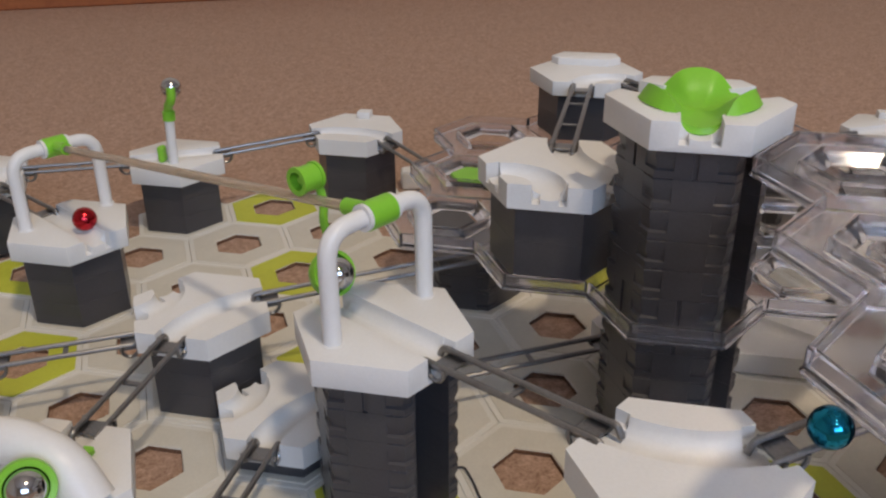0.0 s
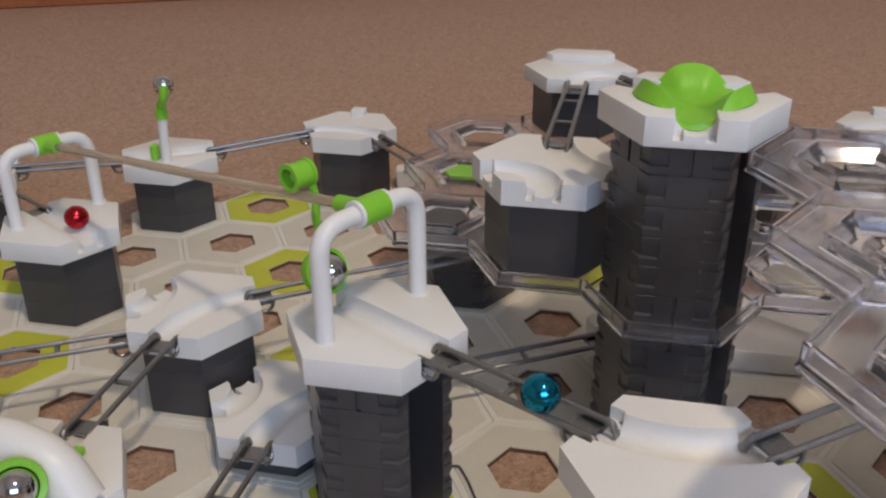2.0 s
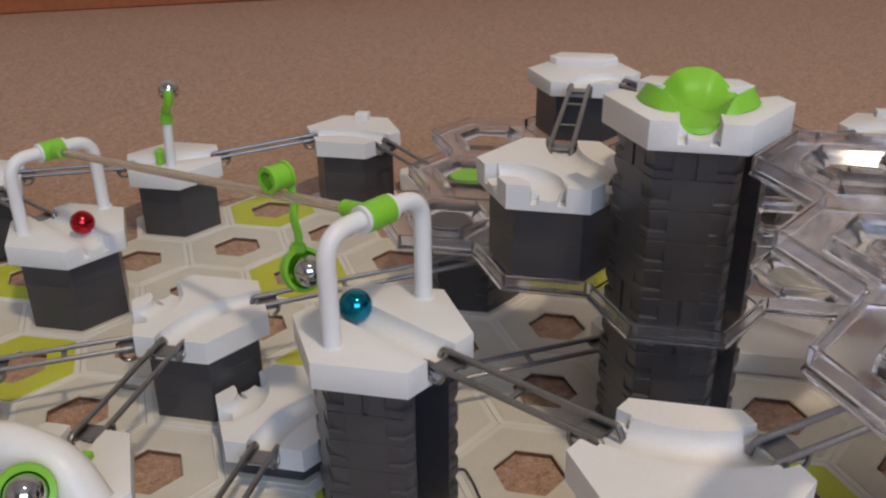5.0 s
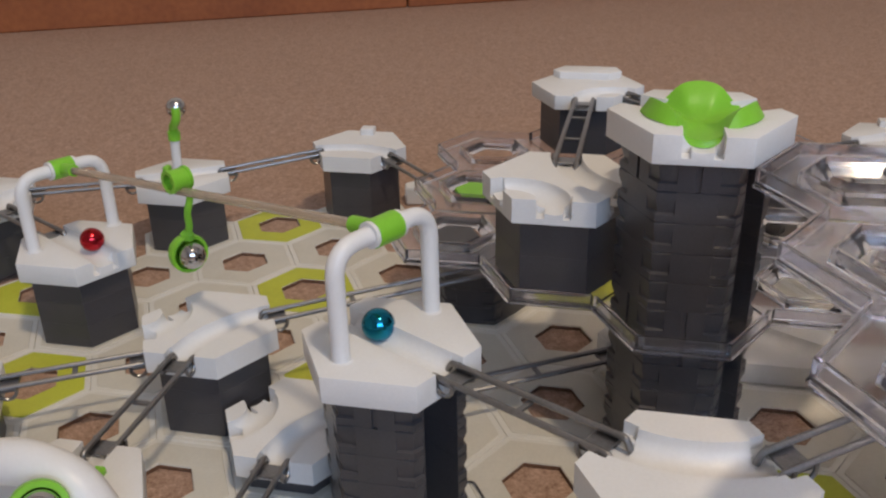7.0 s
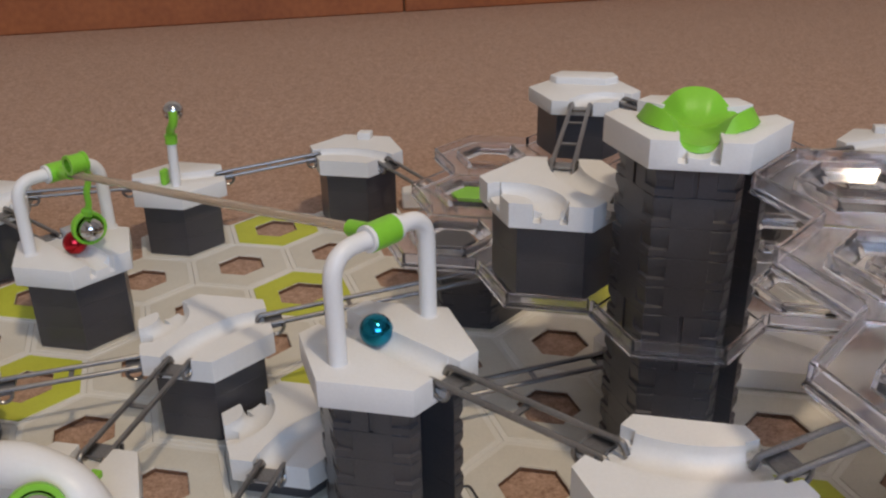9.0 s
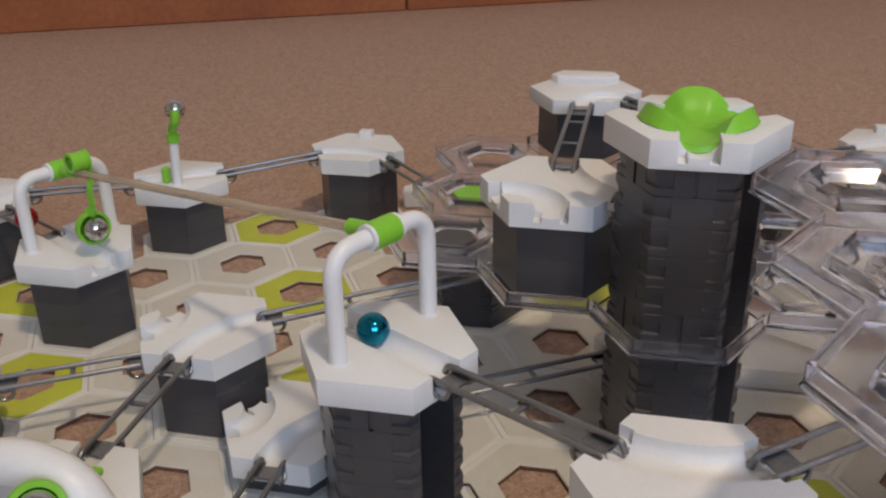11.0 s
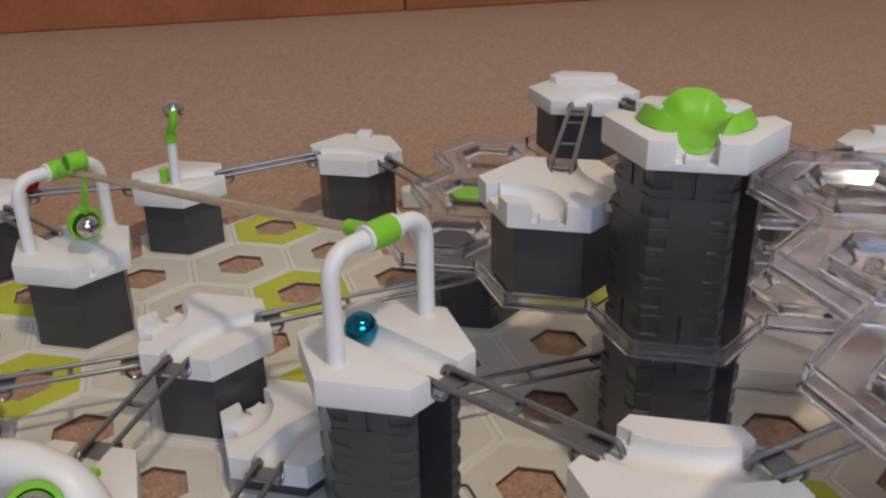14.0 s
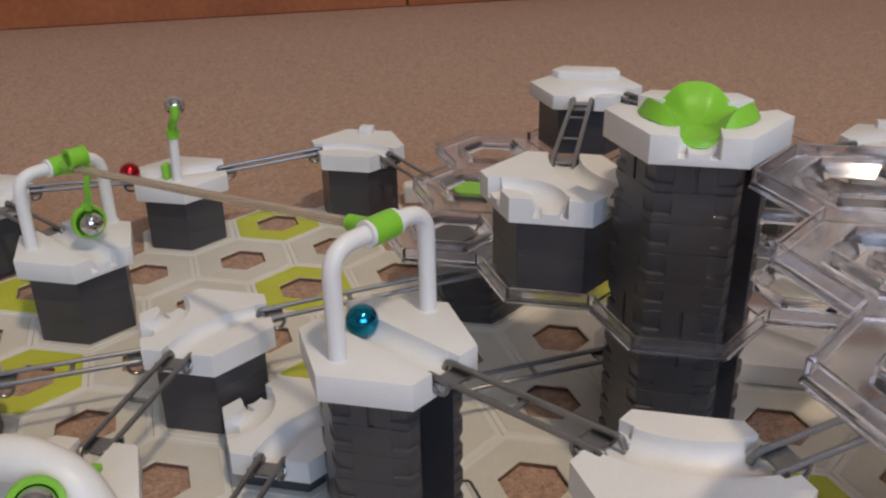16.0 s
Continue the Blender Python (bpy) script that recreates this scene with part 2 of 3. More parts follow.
for board_name, cols in (("left", range(-8, -1)), ("right", range(-1, 6))):
    board = tagged(new("base_plate"), "white plastic hexagon base plate with lime cells on the carpet", "base plate", "base plates")
    for c in cols:
        for r in range(-3, BACK_ROW[c] + 1):
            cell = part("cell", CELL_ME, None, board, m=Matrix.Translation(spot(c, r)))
            lime = (c, r) in LIME_CELLS
            part("inlay", INLAY_LIME if lime else INLAY_WHITE, None, cell, "lime green inlay" if lime else "")

# ---- track tiles ----


def channel(a, b=None, end=0.0):
    """The middle line of a groove from the side at angle a to the one at b, or to a point at end * P past the middle."""
    reach = 0.56
    if b is None:
        return [turn(a) * P * reach, turn(a) * -P * end]
    half = abs((b - a + 180) % 360 - 180) / 2
    if half > 89:
        return [turn(a) * P * reach, turn(b) * P * reach]
    middle = a + ((b - a + 180) % 360 - 180) / 2
    centre, radius = turn(middle) * (P / 2 / math.cos(radians(half))), P / 2 * math.tan(radians(half))
    way = math.copysign(1, (b - a + 180) % 360 - 180)
    sweep = [middle + 180 + way * (90 - half) * q for q in np.linspace(1, -1, 21)]
    arc = [centre + turn(q) * radius for q in sweep]
    return [arc[0] + turn(a) * P * 0.06] + arc + [arc[-1] + turn(b) * P * 0.06]


def add_groove(bm, points, width, depth, sides=14):
    """A closed U-shaped bar along points, to be cut out of a tile."""
    pts = [Vector(q) for q in points]
    section = [(width, 0.006)] + [(width * math.cos(math.pi * k / sides), -depth * math.sin(math.pi * k / sides) ** 0.8) for k in range(sides + 1)] + [(-width, 0.006)]
    rings = []
    for i, q in enumerate(pts):
        d = (pts[min(i + 1, len(pts) - 1)] - pts[max(i - 1, 0)]).normalized()
        side = Vector((-d.y, d.x, 0))
        rings.append([bm.verts.new(q + side * u + Vector((0, 0, w))) for u, w in section])
    n = len(section)
    for a, b in zip(rings, rings[1:]):
        for k in range(n):
            bm.faces.new((a[k], a[(k + 1) % n], b[(k + 1) % n], b[k]))
    bm.faces.new(rings[0][::-1])
    bm.faces.new(rings[-1])
    return bm


def tile_mesh(name, grooves, thick=0.0102, width=0.0067, depth=0.0060, bowl=None, shelf=False):
    """A hexagonal tile with its grooves, rod slots and bowl cut out of it."""
    body = add_prism(bmesh.new(), hexagon(TILE_R), -thick, 0.0)
    cutters = []
    for g in grooves:
        cutters.append(add_groove(bmesh.new(), g, width, depth))
        for p in (Vector(g[0]), Vector(g[-1])):
            if p.length > 0.45 * P:
                d = p.normalized()
                m = Matrix((d, Vector((-d.y, d.x, 0)), Vector((0, 0, 1)))).transposed().to_4x4()
                for side in (-1, 1):
                    cutters.append(add_box(bmesh.new(), (0.0150, 0.0032, 0.0160), m @ pose(0.0300, side * 0.0052, 0.0002)))
                if shelf:
                    cutters.append(add_box(bmesh.new(), (0.0148, 0.0186, 0.0100), m @ pose(0.0301, 0, 0.0007)))
    if bowl:
        dish = bmesh.new()
        bmesh.ops.create_uvsphere(dish, u_segments=40, v_segments=20, radius=1.0, matrix=Matrix.Diagonal((bowl[0], bowl[0], bowl[1], 1)))
        cutters.append(dish)
    bmesh.ops.recalc_face_normals(body, faces=body.faces)
    me = bpy.data.meshes.new(name)
    body.to_mesh(me)
    body.free()
    ob = new(name, me)
    used = []
    for bm in cutters:
        bmesh.ops.recalc_face_normals(bm, faces=bm.faces)
        data = bpy.data.meshes.new("cutter")
        bm.to_mesh(data)
        bm.free()
        used.append(new("cutter", data))
        mod = ob.modifiers.new("cut", "BOOLEAN")
        mod.operation, mod.object, mod.solver = "DIFFERENCE", used[-1], "EXACT"
    soft = ob.modifiers.new("soft_edges", "BEVEL")
    soft.width, soft.segments, soft.limit_method, soft.angle_limit = 0.00045, 2, "ANGLE", radians(38)
    bpy.context.view_layer.update()
    made = bpy.data.meshes.new_from_object(ob.evaluated_get(bpy.context.evaluated_depsgraph_get()))
    made.name = name
    for gone in used + [ob]:
        data = gone.data
        bpy.data.objects.remove(gone)
        bpy.data.meshes.remove(data)
    made.materials.clear()
    return finish(made, WHITE, 34)


def tile(cell, top, grooves, label, raised=(), **more):
    ob = new("track_tile", tile_mesh("track_tile", grooves, **more))
    ob.matrix_basis = Matrix.Translation(spot(*cell, top))
    for outline, up in raised:
        part("raised_block", add_prism(bmesh.new(), outline, -0.0008, up, 0.0005, 2), WHITE, ob)
    return tagged(ob, label, "track tile", "track tiles")


# ---- dark height blocks ----


def block_outline(cut, hollow, slot):
    """A hexagon with its six corners drawn in by cut; hollow: how deep one side is open; slot: depth of a narrow upright slot in the middle of each side."""
    out, flat = [], BLOCK_R * 0.866
    for k in range(6):
        corner = turn(60 * k) * (BLOCK_R - 2.4 * cut)
        out.append((corner.x, corner.y))
        n, t = turn(60 * k + 30), turn(60 * k + 120)
        deep = hollow if k == 5 and hollow else slot
        wide = 0.0085 if k == 5 and hollow else 0.0009
        edge = 0.0090 if k == 5 and hollow else 0.0072
        for y, d in ((-edge, cut), (-edge + 0.0002, 0), (-wide, 0), (-wide + 0.0001, deep), (wide - 0.0001, deep), (wide, 0), (edge - 0.0002, 0), (edge, cut)):
            q = n * (flat - d) + t * y
            out.append((q.x, q.y))
    return out


def block_mesh(h, ledges, hollow=0.0, slot=0.0):
    bm = bmesh.new()
    if not ledges:
        add_prism(bm, hexagon(BLOCK_R), 0.0, h, 0.00012)
        return mesh_of("height_block", bm, DARK, 25)
    cut = 0.0006
    loops = [[bm.verts.new((x, y, z)) for x, y in block_outline(d, hollow, slot)] for z, d in ((0, 0.0003), (0.0003, 0), (h * 0.25, 0), (h * 0.30, cut), (h * 0.45, cut * 0.8), (h * 0.72, 0.0), (h * 0.96, 0.0), (h - 0.0001, 0.0003))]
    for a, b in zip(loops, loops[1:]):
        for k in range(len(a)):
            bm.faces.new((a[k], a[(k + 1) % len(a)], b[(k + 1) % len(a)], b[k]))
    bm.faces.new(loops[0][::-1])
    bm.faces.new(loops[-1])
    return mesh_of("height_block", bm, DARK, 25)


def tower(cell, z0, z1, n, ledges=False, hollow=0.0, slots=(), label="dark grey plastic hexagonal height block in a tower"):
    h = (z1 - z0) / n
    me, last, slotted = block_mesh(h, ledges, hollow), block_mesh(h, ledges), block_mesh(h, ledges, hollow, 0.0008)
    for k in range(n):
        ob = new("height_block", slotted if k in slots else last if k == n - 1 else me)
        ob.matrix_basis = Matrix.Translation(spot(*cell, z0 + k * h))
        tagged(ob, label, "block", "height blocks")


TH = 0.0102
PLATE_Z = 0.0660
UPPER_Z = 0.1325
S = channel


def stand(cell, top, n, grooves, label, base=0.0006, ledges=False, hollow=0.0, slots=(), **more):
    if n:
        tower(cell, base, top - more.get("thick", TH), n, ledges, hollow, slots)
    return tile(cell, top, grooves, label, **more)


BACK_SLAB = [(-0.0155, 0.0265), (-0.0215, 0.0150), (-0.0170, 0.0100), (0.0120, 0.0100), (0.0190, 0.0165), (0.0155, 0.0265)]
KNOB = [(-0.0045, 0.0185), (0.0045, 0.0185), (0.0045, 0.0268), (-0.0045, 0.0268)]
stand((-1, -1), 0.0802, 6, [S(-30, 150)], "white plastic zipline tile with a straight groove", ledges=True, hollow=0.016, slots=(5,), depth=0.0067, width=0.0066)
stand((1, 0), 0.1480, 12, [S(-90, end=0.03), S(30, end=0.04), S(150, end=0.05)], "white plastic starter tile on the tall dark tower", ledges=True, hollow=0.012, slots=(5, 6, 11), bowl=(0.0185, 0.0075))
stand((0, 1), 0.1108, 2, [S(210, -90), S(90, -30)], "white plastic curve tile with two bent grooves", base=PLATE_Z + 0.0022)
stand((0, 4), 0.1034, 2, [S(-90, -30)], "white plastic curve tile on a short dark tower", base=PLATE_Z + 0.0022, raised=[(BACK_SLAB, 0.0040)], thick=0.0080, depth=0.0050)
stand((-3, 4), 0.0499, 3, [S(210, -30)], "white plastic curve tile on a dark tower", raised=[(KNOB, 0.0045)])
stand((-3, 0), 0.0438, 3, [S(-90, 30), S(210, 150)], "white plastic curve tile with two bent grooves joining three rails")
stand((-5, 1), 0.0486, 3, [S(-30, 150)], "white plastic zipline end tile with a straight groove", depth=0.0046)
stand((-5, 3), 0.0443, 3, [S(210, 30)], "white plastic tile carrying an upright post")
stand((1, -2), 0.0816, 6, [S(150, 30)], "white plastic curve tile with a wide bent groove", ledges=True, depth=0.0075, width=0.0078, shelf=True)
stand((-2, 0), 0.0195, 1, [S(-90, 30), S(210, 150)], "white plastic low curve tile with two bent grooves")
stand((-3, -2), 0.0440, 3, [S(90, end=0.1)], "white plastic tile under a thick white tube")
stand((-7, 2), 0.0470, 3, [S(-30, 30)], "white plastic curve tile between two rails")
stand((2, 2), 0.0118, 0, [S(150, -30)], "white plastic tile lying flat on the base")
tower((2, 3), PLATE_Z + 0.0022, 0.0780, 1)
stand((4, 6), 0.0440, 3, [S(210, 30)], "white plastic tile at the back edge of the base", raised=[(KNOB, 0.0045)])
tower((2, 5), 0.0006, 0.0400, 3)
stand((3, -1), 0.0930, 7, [S(210, 30)], "white plastic tile at the upper end of a rail")
# unseen towers added under the upper plate; the second also shades the board
tower((4, 0), 0.0006, UPPER_Z - 0.0004, 12)
tower((4, -1), 0.0006, UPPER_Z - 0.0004, 12)
stand((-5, -1), 0.0330, 2, [S(30, 210)], "white plastic tile at the lower end of a rail")
stand((-2, -2), 0.0220, 1, [S(90, -90)], "white plastic low tile at the end of a rail")
stand((1, 1), 0.0220, 1, [S(210, 30)], "white plastic low tile behind the tall tower")
tower((-1, 2), 0.0006, 0.0300, 3, True)
tower((2, 4), 0.0006, PLATE_Z, 6, True)

# ---- steel rails ----


def rail(a, za, deg, cells, zb, inset=0.40):
    d = turn(deg)
    s = Vector((-d.y, d.x, 0))
    start = spot(*a, za - 0.0022) + d * P * inset
    end = spot(*a, zb - 0.0022) + d * P * (cells - inset)
    way = (end - start).normalized()
    ob = tagged(new("rail"), "grey steel two-rod rail hooked between tiles", "rail", "steel rails")
    ob.matrix_basis = Matrix.Translation(start)
    L = (end - start).length
    for side in (-1, 1):
        o = s * 0.0048 * side
        pts = [o - Vector((0, 0, 0.0035)) - way * 0.0005, o + way * 0.0012, o + way * (L - 0.0012), o + way * (L + 0.0005) - Vector((0, 0, 0.0035))]
        part("rod", add_tube(bmesh.new(), smooth_path(pts, 0.0012, 4), 0.00115, 10), ROD, ob)
    frame_m = Matrix((way, s, way.cross(s))).transposed().to_4x4()
    for at in (0.0072, L - 0.0072):
        bm = bmesh.new()
        add_box(bm, (0.0080, 0.0100, 0.0012), Matrix.Translation(way * at - Vector((0, 0, 0.0019))) @ frame_m, 0.0003)
        for side in (-1, 1):
            c0 = way * at + s * side * 0.0060 - Vector((0, 0, 0.0010))
            loop = [c0 + way * 0.0036 * math.cos(q) + Vector((0, 0, 0.0040 * math.sin(q))) for q in np.linspace(-math.pi - 0.3, 0.3, 14)]
            add_tube(bm, loop, 0.0008, 8)
        part("hook_plate", bm, CLIP, ob, "dull steel hook plate")
    for k in range(1, cells):
        at = L * k / cells
        part("tie", add_box(bmesh.new(), (0.0022, 0.0085, 0.0010), Matrix.Translation(way * at - Vector((0, 0, 0.0012))) @ frame_m, 0.0002), CLIP, ob)
    return ob


rail((1, -2), 0.0816, 150, 2, 0.0797)
rail((1, -2), 0.0816, 30, 2, 0.0930)
rail((-3, 0), 0.0438, -90, 2, 0.0440)
rail((-3, 0), 0.0337, 210, 2, 0.0337, 0.42)
rail((-3, 0), 0.0438, 30, 3, 0.0500)
rail((-2, 0), 0.0195, -90, 2, 0.0220)
rail((-2, 0), 0.0195, 30, 3, 0.0220)
rail((-5, 3), 0.0443, 30, 2, 0.0499)
rail((-3, 4), 0.0499, -30, 2, 0.0340)
rail((-5, 3), 0.0443, 210, 2, 0.0470)
rail((-5, 1), 0.0486, 150, 2, 0.0470)
rail((0, 4), 0.1034, -90, 3, 0.1108)
rail((0, 4), 0.1034, -30, 2, 0.0940)
rail((4, 6), 0.0440, 210, 2, 0.0440)

# ---- green three-way catcher on the tall tower ----


def catcher():
    """A dish with three raised petals between three low spouts; the petals have a crease inside and a skirt outside."""
    bm = bmesh.new()
    sides = 144
    steps = [0.0, 0.12, 0.25, 0.38, 0.5, 0.58, 0.64, 0.72, 0.82, 0.92, 1.0]
    grid = []
    petals = []
    for k in range(sides):
        th = 2 * math.pi * k / sides
        off = abs((th - math.pi / 2 + math.pi / 3) % (2 * math.pi / 3) - math.pi / 3)
        petals.append(1 / (1 + (off / radians(37)) ** 7))
    for q in steps:
        row = []
        for k in range(sides):
            th, p = 2 * math.pi * k / sides, petals[k]
            r = q * (0.0222 - 0.0042 * p)
            inner = 0.0042 * min(1, (q / 0.62) ** 2.2) * p
            outer = 0.0048 * max(0, (q - 0.62) / 0.38) ** 0.8 * p
            off = abs((th - math.pi / 2 + math.pi / 3) % (2 * math.pi / 3) - math.pi / 3)
            crown = (1 - 0.35 * min(1, off / radians(40)) ** 2)
            row.append(bm.verts.new((r * math.cos(th), r * math.sin(th), -0.0036 + (inner + outer) * crown * 1.12)))
        grid.append(row)
    for spread, down in ((0.0006, 0.0010), (0.0030, 0.0)):
        row = []
        for k in range(sides):
            p, top = petals[k], grid[len(steps) - 1][k].co
            d = top.xy.normalized()
            z = top.z - down if down else min(top.z - 0.0016, 0.0004 * p - 0.0058 * (1 - p))
            out = top.xy + d * spread * (0.25 + 0.75 * p)
            row.append(bm.verts.new((out.x, out.y, z)))
        grid.append(row)
    for a, b in zip(grid, grid[1:]):
        for k in range(sides):
            bm.faces.new((a[k], a[(k + 1) % sides], b[(k + 1) % sides], b[k]))
    bmesh.ops.remove_doubles(bm, verts=bm.verts, dist=1e-6)
    bmesh.ops.recalc_face_normals(bm, faces=bm.faces)
    bmesh.ops.solidify(bm, geom=bm.faces[:], thickness=0.0010)
    ob = part("catcher", bm, GREEN)
    ob.matrix_basis = Matrix.Translation(spot(1, 0, 0.1480))
    return tagged(ob, "bright green plastic three-way catcher seated in the starter tile", "catcher")


catcher()

# ---- zipline: arches, tube and carriage ----
ZIP_A = Vector((-0.885 * P, -0.455 * P, 0.1200))
ZIP_B = Vector((-4.42 * P, 1.62 * P, 0.0870))
ZIP = (ZIP_B - ZIP_A).normalized()


def arch(top, foot_z, outward):
    across = turn(60)
    ob = tagged(new("arch"), "white round-tube arch with a green sleeve on a tile", "arch", "zipline arches")
    ob.matrix_basis = Matrix.Translation(top)
    drop = top.z - foot_z + 0.0005
    half = 0.0222
    pts = [-across * half - Vector((0, 0, drop)), -across * half, across * half, across * half - Vector((0, 0, drop))]
    part("tube", add_tube(bmesh.new(), smooth_path(pts, 0.0105, 10), 0.0032, 20), TUBE_WHITE, ob)
    part("sleeve", add_ring_tube(bmesh.new(), -across * 0.0052, across * 0.0060, 0.0050, 0.0033), GREEN, ob, "green sleeve")
    for s in (-0.0066, 0.0062):
        part("collar", add_ring_tube(bmesh.new(), across * s, across * (s + 0.0014), 0.0047, 0.0033), TUBE_WHITE, ob)
    part("socket", add_ring_tube(bmesh.new(), outward * 0.0040, outward * 0.0150, 0.0030, 0.0019), GREEN, ob, "green socket for the tube")
    for s in (-1, 1):
        part("foot", add_ring_tube(bmesh.new(), across * half * s - Vector((0, 0, drop)), across * half * s - Vector((0, 0, drop - 0.0012)), 0.0040, 0.0031), TUBE_WHITE, ob)
    return ob


arch(ZIP_A, 0.0797, ZIP)
arch(ZIP_B, 0.0486, -ZIP)
straw = part("zipline_tube", add_ring_tube(bmesh.new(), ZIP_A + ZIP * 0.0042, ZIP_B - ZIP * 0.0042, 0.0019, 0.0012, 16), STRAW)
tagged(straw, "long thin translucent beige plastic tube between two arches", "tube")

carriage = tagged(new("zipline_carriage"), "green plastic hanging carriage with a pulley wheel and cup", "carriage")
AX = turn(60)
part("wheel", add_ring_tube(bmesh.new(), -AX * 0.0044, AX * 0.0044, 0.0047, 0.0034), GREEN, carriage, "green pulley wheel")
for side in (-1, 1):
    part("flange", add_ring_tube(bmesh.new(), AX * 0.0034 * side, AX * 0.0046 * side, 0.0052, 0.0034), GREEN, carriage)
hub = add_tube(bmesh.new(), [-AX * 0.003, AX * 0.004], 0.0014, 12)
for k in range(4):
    add_box(hub, (0.0068, 0.0009, 0.004), Matrix((AX.cross(Vector((0, 0, 1))), Vector((0, 0, 1)), AX)).transposed().to_4x4() @ pose(0, 0, 0.0005, 0, 0, 45 * k))
part("spokes", hub, GREEN, carriage)
CUP = Vector((0, 0, -0.0365)) + AX * 0.0022
arm = [AX * 0.0045 - Vector((0, 0, 0.003)), AX * 0.0055 - Vector((0, 0, 0.010)), AX * 0.0030 - Vector((0, 0, 0.017)), AX * 0.0040 - Vector((0, 0, 0.024)), CUP + Vector((0, 0, 0.0085))]
part("arm", add_tube(bmesh.new(), smooth_path(arm, 0.003, 5), 0.0016, 10), GREEN, carriage)
FACE = Vector((0.78, -0.60, 0.12)).normalized()
cup = bmesh.new()
bmesh.ops.create_uvsphere(cup, u_segments=28, v_segments=18, radius=0.0088)
bmesh.ops.bisect_plane(cup, geom=cup.verts[:] + cup.edges[:] + cup.faces[:], plane_co=(0, 0, 0.0020), plane_no=(0, 0, 1), clear_outer=True)
bmesh.ops.solidify(cup, geom=cup.faces[:], thickness=0.0014)
part("cup", cup, GREEN, carriage, "green cup round the marble", Matrix.Translation(CUP) @ FACE.to_track_quat("Z", "Y").to_matrix().to_4x4())
part("lug", add_box(bmesh.new(), (0.006, 0.004, 0.005), Matrix.Translation(CUP + Vector((0, 0, 0.0085))), 0.0012), GREEN, carriage)


def marble(name, mat, label, at=(0, 0, 0)):
    bm = bmesh.new()
    bmesh.ops.create_uvsphere(bm, u_segments=40, v_segments=24, radius=MARBLE)
    ob = part(name, bm, mat)
    ob.matrix_basis = Matrix.Translation(at)
    return tagged(ob, label, "marble", "marbles")


blue_marble = marble("marble", BLUE, "shiny metallic blue marble rolling along the track")
red_marble = marble("marble", RED, "shiny metallic red marble rolling along the track")
zip_marble = marble("marble", STEEL, "polished steel marble held in the green carriage cup")

# ---- post with a clip on the far tile ----
post = tagged(new("catch_post"), "white curved post with a green clip holding a marble", "post")
POST_AT = Vector((-4.25 * P, 3.26 * P, 0.0443))
post.matrix_basis = Matrix.Translation(POST_AT)
part("stem", add_tube(bmesh.new(), smooth_path([(0.0012, 0, -0.003), (0.0016, 0, 0.016), (0.0024, 0, 0.0315)], 0.009, 8), 0.0029, 18), TUBE_WHITE, post)
part("sleeve", add_ring_tube(bmesh.new(), (0.0022, 0, 0.0275), (0.0024, 0, 0.0330), 0.0037, 0.0028), GREEN, post, "green sleeve")
part("clip_arm", add_tube(bmesh.new(), smooth_path([(0.0024, 0, 0.0320), (0.0034, -0.0016, 0.0365), (0.0080, -0.0056, 0.0410), (0.0092, -0.0060, 0.0450), (0.0090, -0.0056, 0.0492)], 0.002, 6), 0.0026, 16), GREEN, post, "green clip arm")
part("clip_foot", add_box(bmesh.new(), (0.004, 0.006, 0.010), pose(-0.0065, 0.001, 0.005), 0.001), GREEN, post, "green foot")
marble("marble", STEEL, "polished steel marble held high on the green clip", POST_AT + Vector((0.0062, 0.0002, 0.0475)))

# ---- thick white tube loop with a green mouth ----
LOOP_AT = spot(-3, -2, 0.0440)
loop = tagged(new("tube_loop"), "thick glossy white tube with a green mouth on a tile", "tube")
loop.matrix_basis = Matrix.Translation(LOOP_AT)
pts = [(-0.030, -0.008, 0.001), (-0.022, -0.008, 0.016), (0.000, -0.008, 0.0205), (0.018, -0.010, 0.0165), (0.0275, -0.013, 0.0040)]
part("tube", add_tube(bmesh.new(), smooth_path(pts, 0.0075, 10), 0.0074, 28), TUBE_WHITE, loop)
MOUTH = Vector((0.0150, -0.0239, 0.0173))
OUTWARD = Vector((0.62, -0.66, 0.42)).normalized()
socket = bmesh.new()
bmesh.ops.create_uvsphere(socket, u_segments=32, v_segments=20, radius=0.0088)
bmesh.ops.bisect_plane(socket, geom=socket.verts[:] + socket.edges[:] + socket.faces[:], plane_co=(0, 0, 0.0022), plane_no=(0, 0, 1), clear_outer=True)
bmesh.ops.solidify(socket, geom=socket.faces[:], thickness=0.0020)
part("mouth", socket, GREEN, loop, "green ring mouth", Matrix.Translation(MOUTH) @ OUTWARD.to_track_quat("Z", "Y").to_matrix().to_4x4())
part("bracket", add_tube(bmesh.new(), smooth_path([MOUTH - OUTWARD * 0.0085, MOUTH - OUTWARD * 0.013 - Vector((0, 0, 0.004)), (0.006, -0.010, -0.001)], 0.003, 5), 0.0022, 12), GREEN, loop, "green bracket")
part("tab", add_box(bmesh.new(), (0.004, 0.006, 0.003), pose(0.0092, 0.0112, 0.0010), 0.0006), GREEN, loop, "green tab")
marble("marble", STEEL, "polished steel marble waiting in the green mouth", LOOP_AT + MOUTH + OUTWARD * 0.0016)

# ---- clear level plates ----


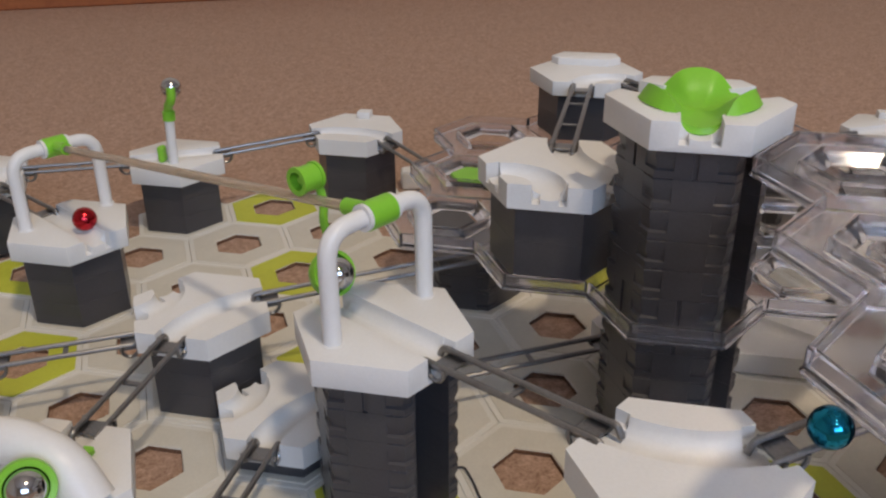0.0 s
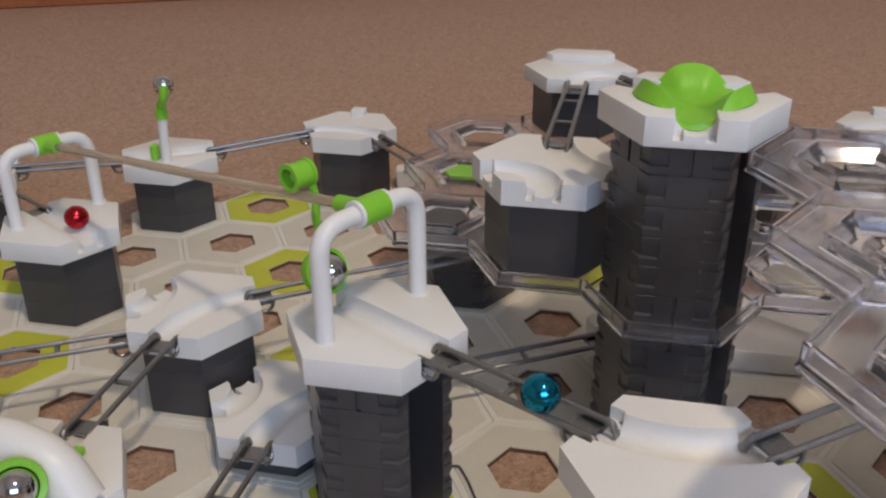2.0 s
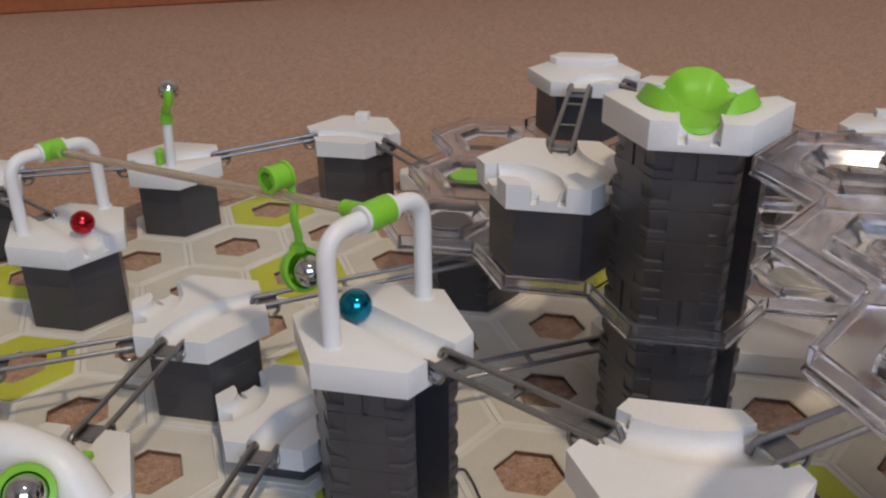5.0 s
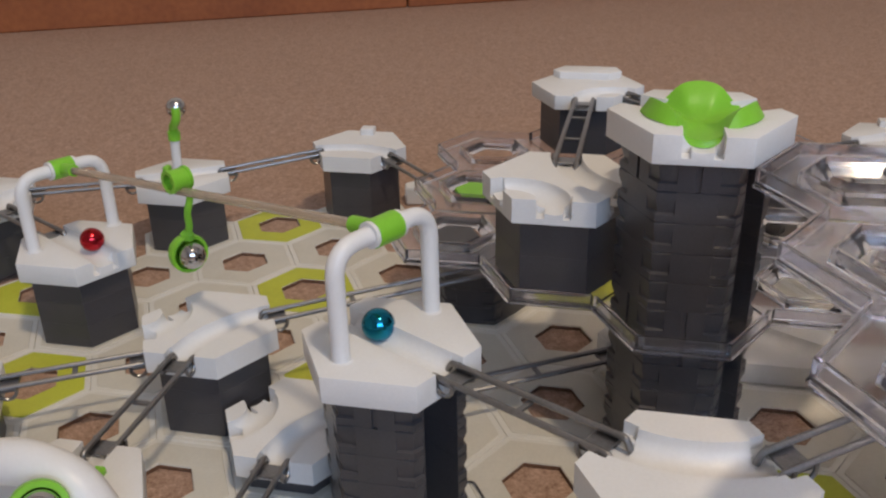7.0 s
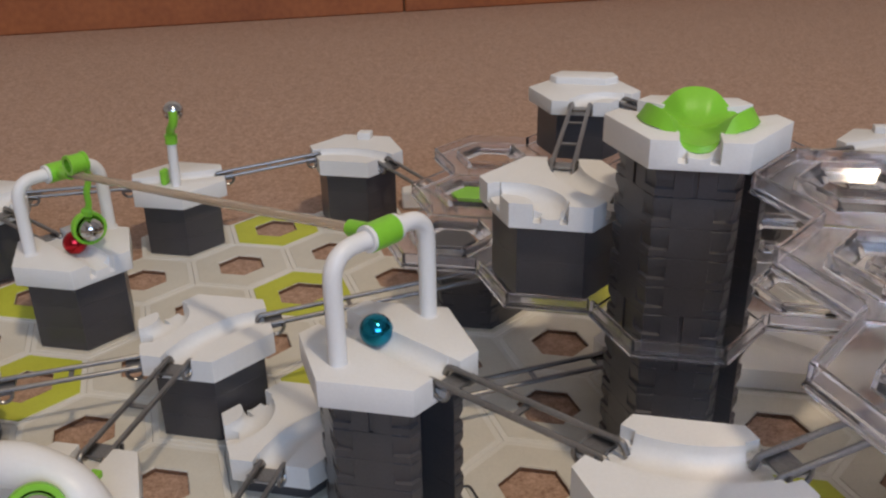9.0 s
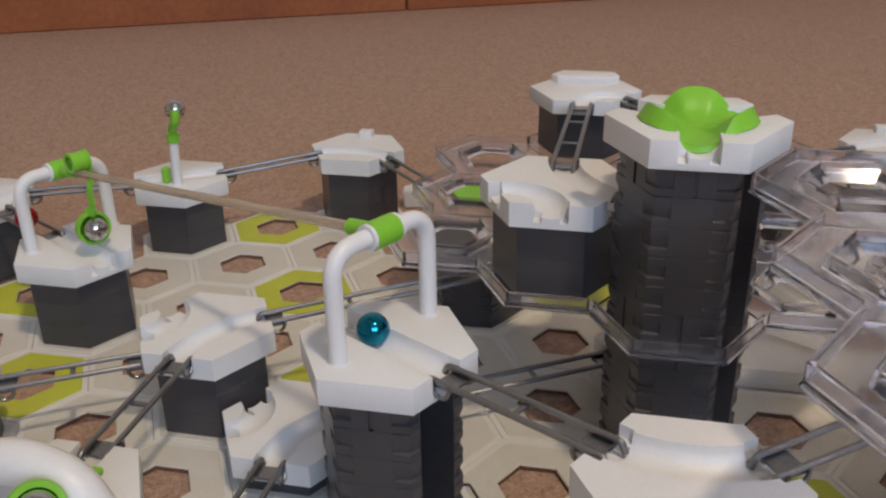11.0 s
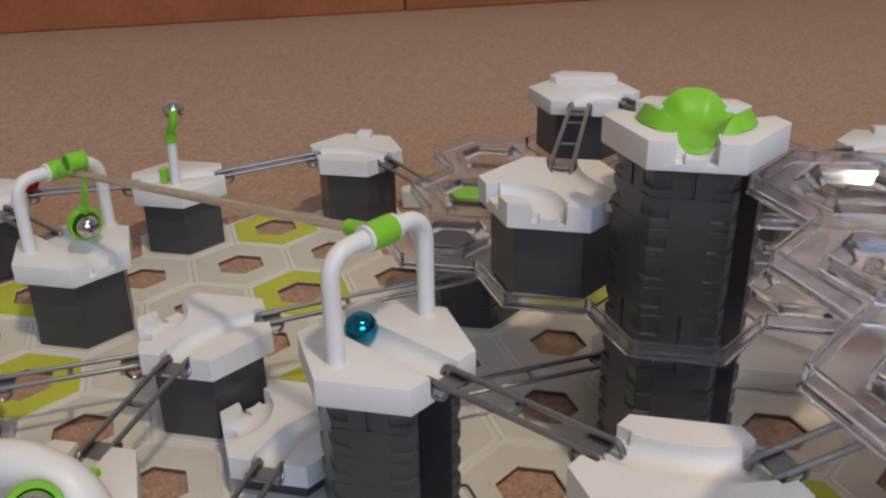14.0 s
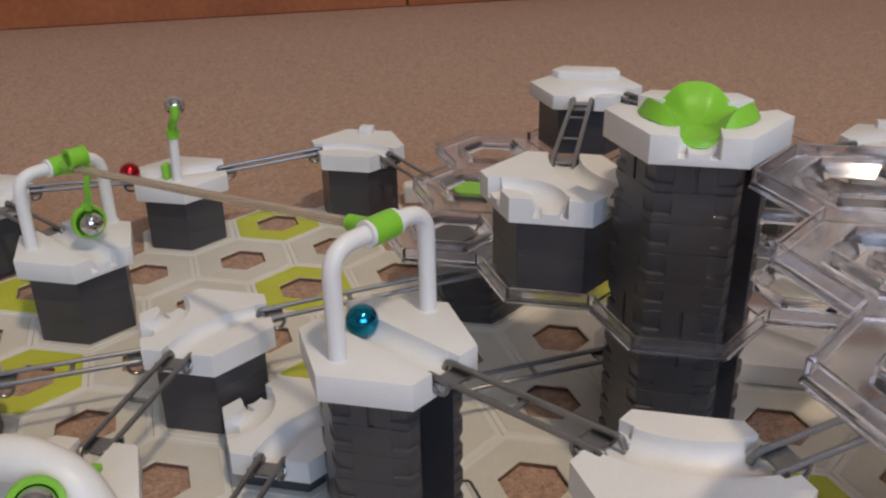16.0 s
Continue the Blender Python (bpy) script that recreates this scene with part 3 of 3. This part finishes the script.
def hex_shell(name, rings, mat):
    """A closed hexagonal ring whose section runs through rings of (radius, height)."""
    bm = bmesh.new()
    loops = [[bm.verts.new((x, y, z)) for x, y in hexagon(r)] for r, z in rings]
    for a, b in zip(loops, loops[1:] + loops[:1]):
        for k in range(6):
            bm.faces.new((a[k], a[(k + 1) % 6], b[(k + 1) % 6], b[k]))
    return mesh_of(name, bm, mat, 20)


def clear_cell(mat):
    """The flat pane of a cell and the collar round its hole, which slopes inwards at 45 degrees."""
    pane = hex_shell("panel", ((0.0206, 0), (0.0206, 0.0016), (P / 3 ** 0.5 - 0.0003, 0.0016), (P / 3 ** 0.5 - 0.0003, 0)), mat)
    collar = hex_shell("collar", ((0.0142, 0), (0.0142, 0.0003), (0.0185, 0.0041), (0.0189, 0.0058), (0.0200, 0.0058), (0.0205, 0.0020), (0.0205, 0)), mat)
    return pane, collar


def rim_mesh(mat):
    """A raised wall along one side of a cell, mitred at both ends, with a sloped lip at its foot."""
    bm = bmesh.new()
    half = P / 3 ** 0.5 / 2 - 0.0002
    lower, flat = 0.57735, [(-0.0017, 0.0018), (-0.0016, 0.0058), (-0.0013, 0.0062), (-0.0003, 0.0062), (0.0, 0.0058), (0.0, 0.0008), (0.0007, 0.0002), (0.0007, -0.0004), (-0.0002, -0.0004), (-0.0002, 0.0018)]
    ends = [[bm.verts.new((x, s * (half + min(x, 0) * lower), z)) for x, z in flat] for s in (-1, 1)]
    n = len(flat)
    for k in range(n):
        bm.faces.new((ends[0][k], ends[0][(k + 1) % n], ends[1][(k + 1) % n], ends[1][k]))
    bm.faces.new(ends[0][::-1])
    bm.faces.new(ends[1])
    return mesh_of("rim_bar", bm, mat, 25)


CLEAR_MESHES = *clear_cell(CLEAR), rim_mesh(CLEAR)


def clear_plate(origin, cells, label):
    """Hexagon cells with ring holes and a raised bar along every free edge."""
    panel, collar, rim = CLEAR_MESHES
    ob = tagged(new("clear_plate"), label, "clear plate", "clear plates")
    ob.matrix_basis = Matrix.Translation(origin)
    middles = [spot(*c) for c in cells]
    for m in middles:
        cell = part("panel", panel, None, ob, m=Matrix.Translation(m))
        part("collar", collar, None, cell)
        for k in range(6):
            d = turn(30 + 60 * k)
            if all((m + d * P - o).length > 0.3 * P for o in middles):
                part("rim_bar", rim, None, ob, m=Matrix.Translation(m + d * P / 2) @ pose(0, 0, 0, 0, 0, 30 + 60 * k))
    return ob


LEVEL = [(-1, 1), (-1, 2), (-1, 3), (0, 1), (0, 2), (0, 3), (0, 4), (1, 1), (1, 2), (1, 3), (2, 1), (2, 2), (2, 3), (2, 4), (3, 1), (3, 2), (3, 3), (4, 2), (4, 3), (1, 0)]
clear_plate((0, 0, PLATE_Z), LEVEL, "clear plastic hexagon level plate carried by dark towers")
# the last five cells are unseen, added to shade the base on the right
clear_plate((0, 0, UPPER_Z), [(2, 0), (2, -1), (2, -2), (3, -1), (3, 0), (3, -2), (4, 0), (4, -1), (4, 1), (4, 2), (5, 0), (5, 1), (5, -1)], "clear plastic hexagon upper level plate high above the base")
insert = part("green_insert", add_prism(bmesh.new(), hexagon(0.0120), 0.0, 0.002, 0.0005), GREEN)
insert.matrix_basis = Matrix.Translation(spot(-1, 2, PLATE_Z + 0.0002))
dark_insert = part("dark_insert", add_prism(bmesh.new(), hexagon(0.0118), 0.0, 0.0020, 0.0005), DARK)
dark_insert.matrix_basis = Matrix.Translation(spot(-1, 1, PLATE_Z + 0.0002))
tagged(dark_insert, "dark grey hexagon insert in the clear plate", "insert")
tagged(insert, "bright green hexagon insert in the clear plate", "insert")


offcut = add_prism(bmesh.new(), [(-0.010, -0.006), (0.006, -0.008), (0.011, 0.002), (0.002, 0.010), (-0.009, 0.006)], 0.0, 0.013, 0.0012)
offcut = tagged(part("connector_piece", offcut, WHITE), "small white plastic connector piece standing on the carpet", "connector")
offcut.matrix_basis = pose(-2.05 * P, 5.05 * P, FLOOR_Z + 0.0002, 0, 0, 20)
wire = part("wire", add_tube(bmesh.new(), smooth_path([(-0.0311, -0.0067, 0.0012), (-0.0257, -0.0042, 0.0012), (-0.0203, -0.0127, 0.0012), (-0.0110, -0.0320, 0.0012)], 0.002, 4), 0.0005, 8), DARK)
tagged(wire, "thin black bent wire lying on the base plate", "wire")


# ---- what moves ----
def motions():
    walk(blue_marble, [(r[0], pose(*r[1:])) for r in BLUE_PATH])
    walk(red_marble, [(r[0], pose(*r[1:])) for r in RED_PATH])
    rows, balls = [], []
    for t, s, swing, lift in CARRIAGE_PATH:
        m = Matrix.Translation(ZIP_A.lerp(ZIP_B, s) + Vector((0, 0, lift))) @ Matrix.Rotation(radians(swing), 4, AX)
        rows.append((t, m))
        balls.append((t, m @ Matrix.Translation(CUP + FACE * 0.0036)))
    walk(carriage, rows)
    walk(zip_marble, balls)


motions()
